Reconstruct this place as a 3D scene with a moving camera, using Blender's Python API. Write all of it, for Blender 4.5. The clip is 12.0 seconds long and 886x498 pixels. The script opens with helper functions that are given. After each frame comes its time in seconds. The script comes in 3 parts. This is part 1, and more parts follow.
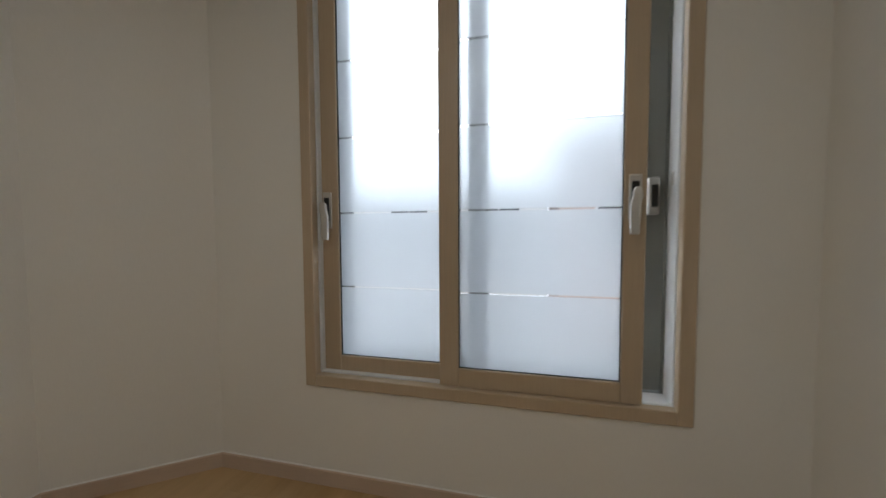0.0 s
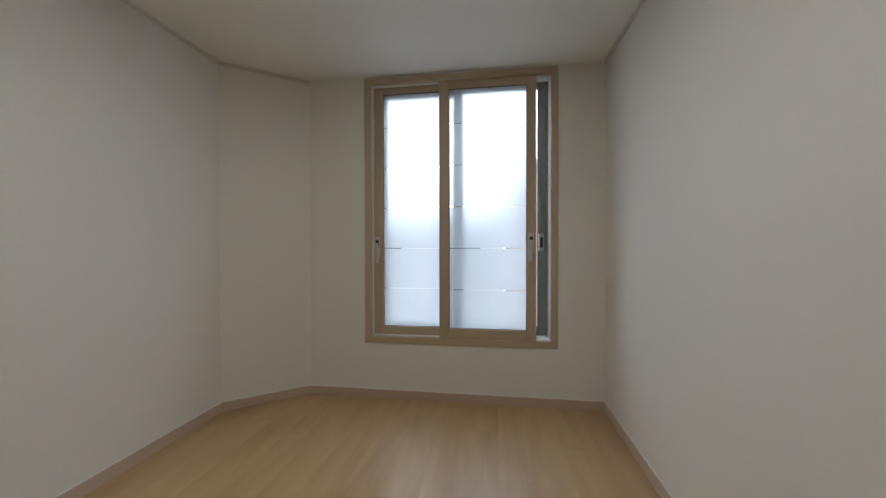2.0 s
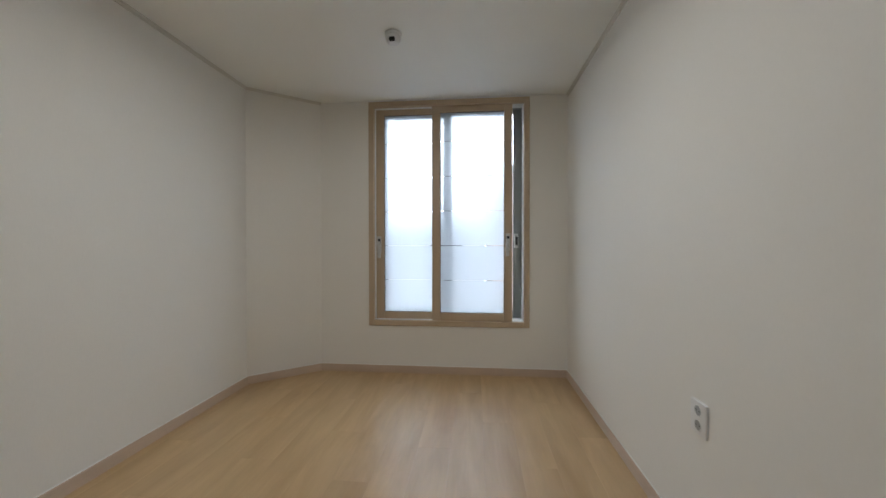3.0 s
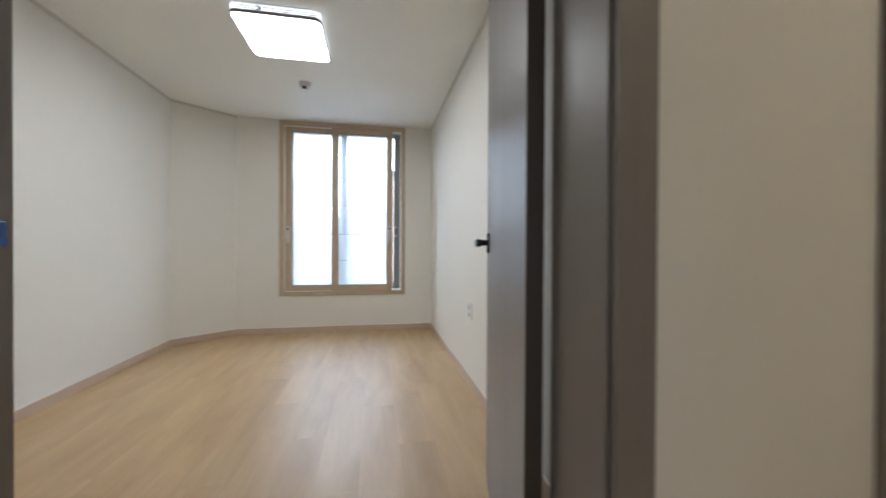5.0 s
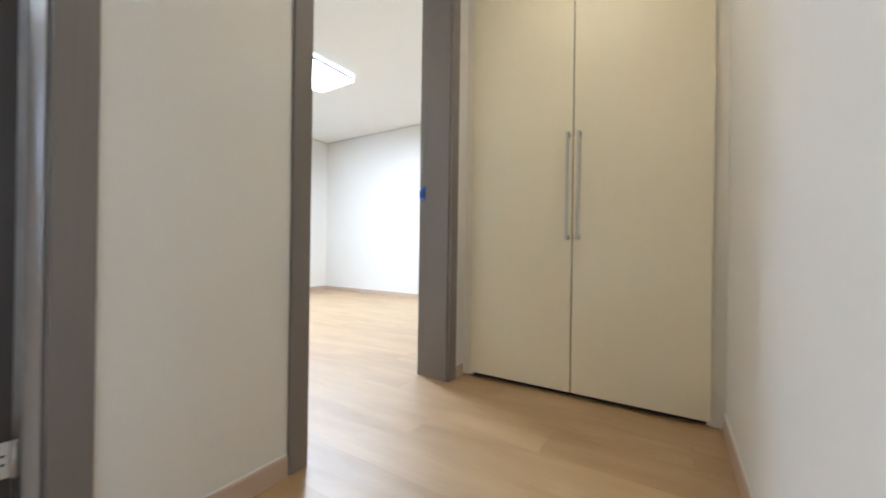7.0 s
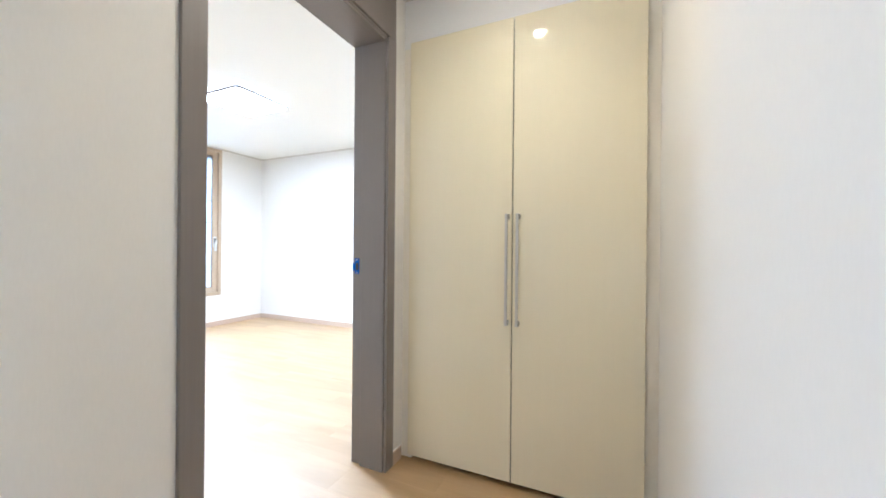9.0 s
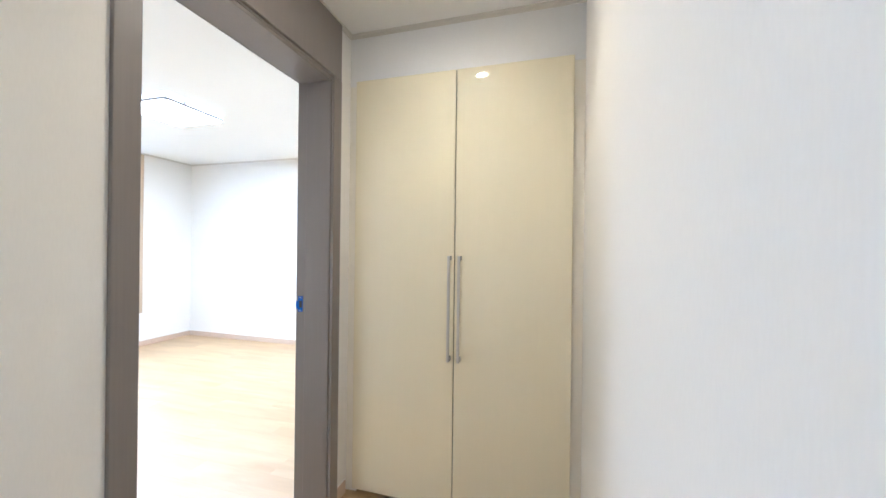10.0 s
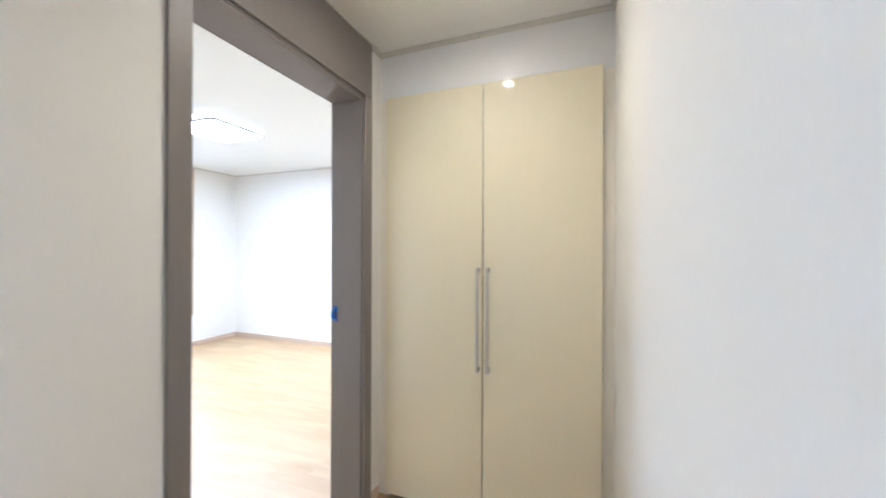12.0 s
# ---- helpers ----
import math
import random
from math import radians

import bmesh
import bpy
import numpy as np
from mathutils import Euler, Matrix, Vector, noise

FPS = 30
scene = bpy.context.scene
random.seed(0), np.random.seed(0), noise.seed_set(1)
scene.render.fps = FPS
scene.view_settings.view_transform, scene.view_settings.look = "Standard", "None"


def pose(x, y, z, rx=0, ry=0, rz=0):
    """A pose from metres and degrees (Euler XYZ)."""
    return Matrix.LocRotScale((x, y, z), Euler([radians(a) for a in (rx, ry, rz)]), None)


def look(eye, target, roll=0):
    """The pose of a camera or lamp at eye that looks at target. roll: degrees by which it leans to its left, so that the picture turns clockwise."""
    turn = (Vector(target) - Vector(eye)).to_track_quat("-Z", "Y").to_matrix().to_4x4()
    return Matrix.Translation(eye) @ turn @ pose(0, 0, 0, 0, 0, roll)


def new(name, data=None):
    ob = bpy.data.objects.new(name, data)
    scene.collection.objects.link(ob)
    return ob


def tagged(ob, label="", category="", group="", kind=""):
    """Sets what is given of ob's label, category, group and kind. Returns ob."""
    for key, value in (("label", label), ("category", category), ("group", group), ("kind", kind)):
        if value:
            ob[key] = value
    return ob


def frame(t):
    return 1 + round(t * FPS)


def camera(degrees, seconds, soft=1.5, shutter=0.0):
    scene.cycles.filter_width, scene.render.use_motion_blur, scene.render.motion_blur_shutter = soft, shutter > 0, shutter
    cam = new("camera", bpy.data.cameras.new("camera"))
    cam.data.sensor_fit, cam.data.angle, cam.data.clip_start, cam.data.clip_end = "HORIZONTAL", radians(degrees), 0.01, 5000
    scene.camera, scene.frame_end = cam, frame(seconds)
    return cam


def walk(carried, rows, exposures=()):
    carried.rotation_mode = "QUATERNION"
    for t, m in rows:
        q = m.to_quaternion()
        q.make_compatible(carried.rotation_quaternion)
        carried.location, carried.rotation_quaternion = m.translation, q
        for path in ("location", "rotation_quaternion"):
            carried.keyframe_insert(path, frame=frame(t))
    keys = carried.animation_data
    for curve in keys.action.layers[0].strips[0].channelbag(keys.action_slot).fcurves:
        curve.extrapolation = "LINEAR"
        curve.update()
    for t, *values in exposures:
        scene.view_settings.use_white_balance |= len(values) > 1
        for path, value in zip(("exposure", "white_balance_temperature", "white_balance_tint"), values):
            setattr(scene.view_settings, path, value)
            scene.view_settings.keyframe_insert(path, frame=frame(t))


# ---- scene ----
cam = camera(101.2, 12.0, soft=1.5, shutter=0.3)
PATH = [
    (0, (-0.806, -1.281, 1.038), (-1.291, 0.656, 0.934), -0.3),
    (0.5, (-0.815, -1.674, 1.192), (-1.122, 0.3, 1.107), 0.1),
    (1, (-0.773, -2.015, 1.169), (-1.043, -0.033, 1.154), -0.3),
    (1.5, (-0.755, -2.363, 1.136), (-1.07, -0.388, 1.121), -0.1),
    (2, (-0.745, -2.603, 1.133), (-1.027, -0.623, 1.111), -0.1),
    (2.5, (-0.75, -2.869, 1.114), (-0.978, -0.882, 1.101), -0.3),
    (2.7, (-0.776, -2.975, 1.118), (-0.987, -0.986, 1.097), -0.2),
    (4.3, (-0.702, -3.935, 1.037), (-0.714, -1.935, 1.028), -0.2),
    (4.5, (-0.696, -4.091, 1.029), (-0.688, -2.091, 1.011), -0.2),
    (5, (-0.665, -4.293, 0.974), (-0.295, -2.328, 0.96), 0.3),
    (5.2, (-0.663, -4.4, 0.935), (-0.008, -2.51, 0.922), 0.3),
    (5.5, (-0.666, -4.547, 0.861), (0.326, -2.811, 0.843), 0.4),
    (6, (-0.619, -4.698, 0.736), (0.585, -3.101, 0.733), 0.7),
    (6.5, (-0.555, -4.772, 0.73), (0.886, -3.386, 0.697), 0.5),
    (7, (-0.508, -4.797, 0.687), (1.187, -3.735, 0.691), 0.8),
    (7.2, (-0.497, -4.81, 0.690), (1.266, -3.865, 0.690), 0.9),
    (8.8, (-0.364, -4.81, 1.045), (1.419, -3.905, 1.051), 0.7),
    (9, (-0.374, -4.798, 1.086), (1.448, -3.973, 1.084), 0.5),
    (9.5, (-0.39, -4.812, 1.183), (1.498, -4.151, 1.189), 0.9),
    (10, (-0.436, -4.827, 1.278), (1.487, -4.28, 1.277), 0.7),
    (10.5, (-0.483, -4.835, 1.329), (1.419, -4.216, 1.329), 0.5),
    (11, (-0.477, -4.853, 1.326), (1.44, -4.281, 1.331), 0.6),
    (11.5, (-0.45, -4.868, 1.32), (1.519, -4.52, 1.321), 0.8),
    (12, (-0.458, -4.854, 1.335), (1.41, -4.139, 1.335), 0.2),
]
walk(cam, [(t, look(eye, target, roll)) for t, eye, target, roll in PATH],
     exposures=[(0.0, 0.06, 6550, 11), (2.7, 0.43, 6200, 10), (4.5, 1.04, 6000, 9), (5.5, 1.36, 5720, 9.5), (7.0, 1.92, 5380, 9.5), (9.0, 2.42, 5080, 10), (12.0, 2.34, 5040, 10.5)])

# ---- light ----
world = bpy.data.worlds.new("sky_world")
scene.world = world
world.use_nodes = True
wn = world.node_tree
sky = wn.nodes.new("ShaderNodeTexSky")
sky.sky_type, sky.sun_disc, sky.sun_elevation, sky.sun_rotation = "NISHITA", False, radians(38), radians(150)
wn.links.new(sky.outputs[0], wn.nodes["Background"].inputs[0])
wn.nodes["Background"].inputs[1].default_value = 0.15
sun_data = bpy.data.lights.new("sun", "SUN")
sun_data.energy, sun_data.angle, sun_data.color = 1.5, radians(15), (1, 0.96, 0.9)
sun = new("sun", sun_data)
sun.matrix_world = look((0, -20, 30), (0, 10, 0))

SKY_GLOW = 6.7        # overcast sky beyond the windows
LAMP_GLOW = 3.0       # diffusers of the square ceiling lamps
LAMP_WATTS = 5.3      # light shed downward by the first one
LAMP_WATTS_B = 18.0   # and by the second bedroom's
SPOT_GLOW = 105.0      # face of the hall downlight
SPOT_WATTS = 4.2       # its downward beam
FILL_DAY = 6.3     # watts, added fill light in an unseen opening beyond the hall

# ---- materials ----


def mat(name, col, rough=0.6, metal=0.0, **more):
    m = bpy.data.materials.new(name)
    m.use_nodes = True
    b = m.node_tree.nodes["Principled BSDF"]
    b.inputs["Base Color"].default_value = (*col, 1)
    b.inputs["Roughness"].default_value = rough
    b.inputs["Metallic"].default_value = metal
    for key, value in more.items():
        b.inputs[key.replace("_", " ")].default_value = value
    return m


def node(m, kind, **values):
    n = m.node_tree.nodes.new("ShaderNode" + kind)
    for key, value in values.items():
        n.inputs[key.replace("_", " ")].default_value = value
    return n


def coords(m, scale):
    """Real-world coordinates, stretched by scale."""
    geo, mp = node(m, "NewGeometry"), node(m, "Mapping")
    mp.inputs["Scale"].default_value = scale
    m.node_tree.links.new(geo.outputs["Position"], mp.inputs["Vector"])
    return mp.outputs[0]


def vary(m, col, scale_big, scale_fine, amount=0.06, bump=0.15, depth=0.001, detail=4.0, rough=None):
    """Two scales of variation: wide cloudy stains and fine grain, and relief from the grain."""
    link = m.node_tree.links.new
    b = m.node_tree.nodes["Principled BSDF"]
    big, fine = node(m, "TexNoise", Scale=1.0, Detail=3.0), node(m, "TexNoise", Scale=1.0, Detail=detail)
    link(coords(m, scale_big), big.inputs["Vector"])
    link(coords(m, scale_fine), fine.inputs["Vector"])
    add = m.node_tree.nodes.new("ShaderNodeMath")
    add.operation = "ADD"
    link(big.outputs[0], add.inputs[0])
    link(fine.outputs[0], add.inputs[1])
    ramp = node(m, "MapRange", From_Min=0.6, From_Max=1.4, To_Min=1 - amount, To_Max=1 + amount)
    link(add.outputs[0], ramp.inputs[0])
    mul = m.node_tree.nodes.new("ShaderNodeVectorMath")
    mul.operation = "SCALE"
    mul.inputs[0].default_value = col
    link(ramp.outputs[0], mul.inputs["Scale"])
    link(mul.outputs[0], b.inputs["Base Color"])
    if bump:
        bp = node(m, "Bump", Strength=bump, Distance=depth)
        link(fine.outputs[0], bp.inputs["Height"])
        link(bp.outputs[0], b.inputs["Normal"])
    if rough:
        rr = node(m, "MapRange", From_Min=0.3, From_Max=0.7, To_Min=rough[0], To_Max=rough[1])
        link(big.outputs[0], rr.inputs[0])
        link(rr.outputs[0], b.inputs["Roughness"])
    return m


WALL = vary(mat("embossed_wallpaper", (0.80, 0.777, 0.725), 0.6), (0.80, 0.777, 0.725), (0.9, 0.9, 0.6), (260, 260, 45), 0.025, 0.25, 0.0007)
CEIL = vary(mat("ceiling_paper", (0.85, 0.84, 0.785), 0.55), (0.85, 0.84, 0.785), (0.8, 0.8, 1), (180, 180, 180), 0.02, 0.12, 0.0005)
FRAME = vary(mat("taupe_door_film", (0.215, 0.19, 0.175), 0.42), (0.215, 0.19, 0.175), (2, 2, 0.7), (160, 160, 4), 0.06, 0.15, 0.0004, rough=(0.36, 0.5))
LEAF = vary(mat("grey_door_film", (0.20, 0.185, 0.18), 0.38), (0.20, 0.185, 0.18), (2, 2, 0.6), (150, 150, 3), 0.08, 0.12, 0.0003, rough=(0.3, 0.42))
SASH = vary(mat("beige_window_vinyl", (0.50, 0.39, 0.27), 0.4), (0.50, 0.39, 0.27), (3, 3, 1.2), (220, 220, 6), 0.07, 0.12, 0.0003, rough=(0.35, 0.5))
TRACK = vary(mat("white_window_vinyl", (0.78, 0.79, 0.80), 0.35), (0.78, 0.79, 0.80), (4, 4, 4), (90, 90, 90), 0.03, 0.05)
OUTER = vary(mat("grey_window_vinyl", (0.185, 0.197, 0.19), 0.45), (0.185, 0.197, 0.19), (3, 3, 1.5), (120, 120, 120), 0.05, 0.05)
SKIRT = vary(mat("beige_skirting_film", (0.56, 0.43, 0.33), 0.45), (0.56, 0.43, 0.33), (3, 3, 3), (14, 14, 200), 0.06, 0.1, 0.0003)
CAULK = mat("white_caulk", (0.82, 0.81, 0.78), 0.5)
CLOSET = vary(mat("cream_gloss_laminate", (0.84, 0.765, 0.555), 0.12, Coat_Weight=1.0, Coat_Roughness=0.006, Coat_IOR=1.55), (0.84, 0.765, 0.555), (1.2, 1.2, 0.7), (60, 60, 3), 0.012, 0.015, 0.0002, rough=(0.42, 0.55))
FASCIA = vary(mat("white_laminate", (0.78, 0.775, 0.76), 0.35), (0.78, 0.775, 0.76), (1.5, 1.5, 1.5), (120, 120, 120), 0.02, 0.04)
FILLER = vary(mat("cream_filler_laminate", (0.82, 0.775, 0.67), 0.35), (0.82, 0.775, 0.67), (1.5, 1.5, 1.5), (120, 120, 120), 0.02, 0.04)
LATCH = vary(mat("grey_latch_plastic", (0.40, 0.395, 0.385), 0.35), (0.40, 0.395, 0.385), (9, 9, 9), (300, 300, 300), 0.05, 0.05, 0.0002)
# near-black colour puts the shade of the closet's door gaps into the board
SHADOWGAP = mat("shadow_gap_board", (0.04, 0.035, 0.03), 0.7)
STEEL = vary(mat("brushed_steel", (0.62, 0.61, 0.59), 0.32, 1.0), (0.62, 0.61, 0.59), (5, 5, 5), (400, 400, 12), 0.06, 0.08, 0.0002)
SATIN = vary(mat("satin_silver_handle", (0.63, 0.61, 0.57), 0.35, 0.7), (0.63, 0.61, 0.57), (9, 9, 9), (300, 300, 300), 0.05, 0.05, 0.0002)
RIM = vary(mat("grey_rim_metal", (0.30, 0.295, 0.29), 0.4, 0.6), (0.30, 0.295, 0.29), (5, 5, 5), (300, 300, 300), 0.05, 0.05, 0.0002)
BLACK = vary(mat("black_matt_metal", (0.012, 0.012, 0.013), 0.4, 0.3), (0.012, 0.012, 0.013), (9, 9, 9), (300, 300, 300), 0.15, 0.05, 0.0002)
RUBBER = mat("black_seal", (0.02, 0.02, 0.02), 0.7)
BLUE = vary(mat("blue_protective_film", (0.006, 0.10, 0.50), 0.25, Coat_Weight=0.4), (0.006, 0.10, 0.50), (30, 30, 30), (200, 200, 200), 0.2, 0.3, 0.0006)
PLASTIC = vary(mat("white_plastic", (0.78, 0.77, 0.75), 0.3), (0.78, 0.77, 0.75), (8, 8, 8), (200, 200, 200), 0.02, 0.04)
CONCRETE = vary(mat("grey_concrete", (0.36, 0.36, 0.35), 0.8), (0.36, 0.36, 0.35), (1.2, 1.2, 1.2), (18, 18, 18), 0.15, 0.3, 0.004)
STUCCO = vary(mat("pale_stucco", (0.80, 0.80, 0.80), 0.85), (0.80, 0.80, 0.80), (0.5, 0.5, 0.5), (25, 25, 25), 0.12, 0.3, 0.004)
BRICKM = vary(mat("red_brick", (0.62, 0.5, 0.45), 0.85), (0.62, 0.5, 0.45), (0.8, 0.8, 0.8), (30, 30, 30), 0.25, 0.3, 0.004)
DARKGLASS = mat("dark_window_glass", (0.05, 0.06, 0.07), 0.08)

CLEAR = mat("clear_glass", (1, 1, 1), 0.0, Transmission_Weight=1.0, IOR=1.45)
FROST = mat("frosted_film_glass", (0.52, 0.545, 0.57), 0.33, Transmission_Weight=1.0, IOR=1.45)
_f = FROST.node_tree
_n = node(FROST, "TexNoise", Scale=1.0, Detail=3.0)
_f.links.new(coords(FROST, (350, 350, 350)), _n.inputs["Vector"])
_b = node(FROST, "Bump", Strength=0.03, Distance=0.0002)
_f.links.new(_n.outputs[0], _b.inputs["Height"])
_f.links.new(_b.outputs[0], _f.nodes["Principled BSDF"].inputs["Normal"])
_tr, _mx = node(FROST, "BsdfTranslucent", Color=(0.52, 0.545, 0.575, 1)), node(FROST, "MixShader", Fac=0.31)
_f.links.new(_f.nodes["Principled BSDF"].outputs[0], _mx.inputs[1])
_f.links.new(_tr.outputs[0], _mx.inputs[2])
_f.links.new(_mx.outputs[0], _f.nodes["Material Output"].inputs[0])


def glow(name, col, strength):
    return mat(name, (0.8, 0.8, 0.8), 0.4, Emission_Color=(*col, 1), Emission_Strength=strength)


PANEL = glow("lamp_diffuser", (1.0, 0.975, 0.92), LAMP_GLOW)
PANEL_B = glow("bright_lamp_diffuser", (0.97, 0.99, 1.0), LAMP_GLOW * 1.2)
# the beads are no lamp: weak emission stands in for light caught in them
CRYSTAL = mat("self_lit_crystal_beads", (0.95, 0.97, 1.0), 0.05, Transmission_Weight=0.3, Emission_Color=(1, 0.99, 0.97, 1), Emission_Strength=0.28)
SPOT = glow("downlight_lens", (1.0, 0.80, 0.55), SPOT_GLOW)
SKYCARD = bpy.data.materials.new("overcast_sky")
SKYCARD.use_nodes = True
_t = SKYCARD.node_tree
_t.nodes.remove(_t.nodes["Principled BSDF"])
_e, _c = _t.nodes.new("ShaderNodeEmission"), node(SKYCARD, "TexNoise", Scale=1.0, Detail=3.0)
_t.links.new(coords(SKYCARD, (0.12, 0.12, 0.3)), _c.inputs["Vector"])
_g, _z = node(SKYCARD, "NewGeometry"), _t.nodes.new("ShaderNodeSeparateXYZ")
_t.links.new(_g.outputs["Position"], _z.inputs[0])
_h = node(SKYCARD, "MapRange", From_Min=1.0, From_Max=21.0, To_Min=SKY_GLOW * 0.55, To_Max=SKY_GLOW * 1.7)   # an overcast sky brightens towards the zenith
_t.links.new(_z.outputs[2], _h.inputs[0])
_k = node(SKYCARD, "MapRange", From_Min=0.3, From_Max=0.7, To_Min=0.92, To_Max=1.08)
_t.links.new(_c.outputs[0], _k.inputs[0])
_m = _t.nodes.new("ShaderNodeMath")
_m.operation = "MULTIPLY"
_t.links.new(_h.outputs[0], _m.inputs[0])
_t.links.new(_k.outputs[0], _m.inputs[1])
_t.links.new(_m.outputs[0], _e.inputs[1])
_e.inputs[0].default_value = (0.82, 0.915, 1.0, 1)
_t.links.new(_e.outputs[0], _t.nodes["Material Output"].inputs[0])


def oak():
    """Pale oak laminate: a tone for each plank, long grain and pores along y."""
    m = mat("oak_laminate", (0.5, 0.38, 0.23), 0.5, Coat_Weight=1.0, Coat_Roughness=0.47, Coat_IOR=1.9)
    link = m.node_tree.links.new
    b = m.node_tree.nodes["Principled BSDF"]
    info = node(m, "ObjectInfo")
    geo = node(m, "NewGeometry")
    shift = m.node_tree.nodes.new("ShaderNodeVectorMath")
    shift.operation = "MULTIPLY_ADD"
    shift.inputs[1].default_value = (7, 31, 3)
    link(info.outputs["Random"], shift.inputs[0])
    link(geo.outputs["Position"], shift.inputs[2])
    maps = []
    for scale, detail, warp in (((8, 1.5, 1), 4, 0.5), ((70, 5, 1), 4, 0.4), ((2.2, 0.7, 1), 2, 0.2)):
        mp, tex = node(m, "Mapping"), node(m, "TexNoise", Scale=1.0, Detail=detail, Distortion=warp)
        mp.inputs["Scale"].default_value = scale
        link(shift.outputs[0], mp.inputs["Vector"])
        link(mp.outputs[0], tex.inputs["Vector"])
        maps.append(tex.outputs[0])
    ramp = m.node_tree.nodes.new("ShaderNodeValToRGB")
    ramp.color_ramp.elements[0].position, ramp.color_ramp.elements[0].color = 0.28, (0.405, 0.237, 0.078, 1)
    ramp.color_ramp.elements[1].position, ramp.color_ramp.elements[1].color = 0.72, (0.565, 0.378, 0.175, 1)
    link(maps[0], ramp.inputs[0])
    fine = node(m, "MapRange", From_Min=0.3, From_Max=0.7, To_Min=0.96, To_Max=1.03)
    link(maps[1], fine.inputs[0])
    tone = node(m, "MapRange", From_Min=0.0, From_Max=1.0, To_Min=0.96, To_Max=1.035)
    link(info.outputs["Random"], tone.inputs[0])
    mul = m.node_tree.nodes.new("ShaderNodeMath")
    mul.operation = "MULTIPLY"
    link(fine.outputs[0], mul.inputs[0])
    link(tone.outputs[0], mul.inputs[1])
    out = m.node_tree.nodes.new("ShaderNodeVectorMath")
    out.operation = "SCALE"
    link(ramp.outputs[0], out.inputs[0])
    link(mul.outputs[0], out.inputs["Scale"])
    link(out.outputs[0], b.inputs["Base Color"])
    rr = node(m, "MapRange", From_Min=0.3, From_Max=0.7, To_Min=0.46, To_Max=0.51)
    link(maps[2], rr.inputs[0])
    link(rr.outputs[0], b.inputs["Roughness"])
    bp = node(m, "Bump", Strength=0.05, Distance=0.0005)
    link(maps[1], bp.inputs["Height"])
    link(bp.outputs[0], b.inputs["Normal"])
    return m


OAK = oak()
JOINT = mat("plank_joint", (0.3, 0.22, 0.13), 0.7)

# ---- mesh helpers ----


def bx(bm, x0, y0, z0, x1, y1, z1, bevel=0.0, seg=1):
    made = bmesh.ops.create_cube(bm, size=1, matrix=Matrix.Translation(((x0 + x1) / 2, (y0 + y1) / 2, (z0 + z1) / 2)) @ Matrix.Diagonal((x1 - x0, y1 - y0, z1 - z0, 1)))
    if bevel:
        edges = {e for v in made["verts"] for e in v.link_edges}
        bmesh.ops.bevel(bm, geom=list(edges), offset=bevel, segments=seg, profile=0.5, affect="EDGES")
    return bm


def boxes(*rows, bevel=0.0, seg=1):
    bm = bmesh.new()
    for r in rows:
        bx(bm, *r, bevel=bevel, seg=seg)
    return bm


def turned(points, steps, m):
    """A lathe shape: points are (radius, height), turned about the local z of m."""
    bm = bmesh.new()
    rings = []
    for r, h in points:
        rings.append([bm.verts.new(m @ Vector((r * math.cos(2 * math.pi * i / steps), r * math.sin(2 * math.pi * i / steps), h))) for i in range(steps)])
    for a, b in zip(rings, rings[1:]):
        for i in range(steps):
            bm.faces.new((a[i], a[(i + 1) % steps], b[(i + 1) % steps], b[i]))
    bm.faces.new(rings[0][::-1])
    bm.faces.new(rings[-1])
    bmesh.ops.recalc_face_normals(bm, faces=bm.faces)
    return bm


def rounded_slab(cx, cy, z0, z1, half, radius, steps=6):
    """A square slab with rounded corners."""
    bm = bmesh.new()
    ring = []
    for k in range(4):
        sx, sy = (1, 1, -1, -1)[k], (1, -1, -1, 1)[k]
        for i in range(steps + 1):
            a = math.pi / 2 * (1 - k) - math.pi / 2 * i / steps
            ring.append((cx + sx * (half - radius) + radius * math.cos(a), cy + sy * (half - radius) + radius * math.sin(a)))
    low, high = [bm.verts.new((*p, z0)) for p in ring], [bm.verts.new((*p, z1)) for p in ring]
    n = len(ring)
    for i in range(n):
        bm.faces.new((low[i], low[(i + 1) % n], high[(i + 1) % n], high[i]))
    bm.faces.new(low)
    bm.faces.new(high[::-1])
    bmesh.ops.recalc_face_normals(bm, faces=bm.faces)
    return bm


def tube(points, radius, steps=8):
    bm = bmesh.new()
    pts = [Vector(p) for p in points]
    rings = []
    for i, p in enumerate(pts):
        d = (pts[min(i + 1, len(pts) - 1)] - pts[max(i - 1, 0)]).normalized()
        q = d.to_track_quat("Z", "Y")
        rings.append([bm.verts.new(p + q @ Vector((radius * math.cos(2 * math.pi * k / steps), radius * math.sin(2 * math.pi * k / steps), 0))) for k in range(steps)])
    for a, b in zip(rings, rings[1:]):
        for i in range(steps):
            bm.faces.new((a[i], a[(i + 1) % steps], b[(i + 1) % steps], b[i]))
    bm.faces.new(rings[0][::-1])
    bm.faces.new(rings[-1])
    bmesh.ops.recalc_face_normals(bm, faces=bm.faces)
    return bm


def mesh_of(name, bm, material, smooth=False):
    me = bpy.data.meshes.new(name)
    if smooth:
        for f in bm.faces:
            f.smooth = len(f.verts) == 4
    bm.to_mesh(me)
    bm.free()
    me.materials.append(material)
    return me


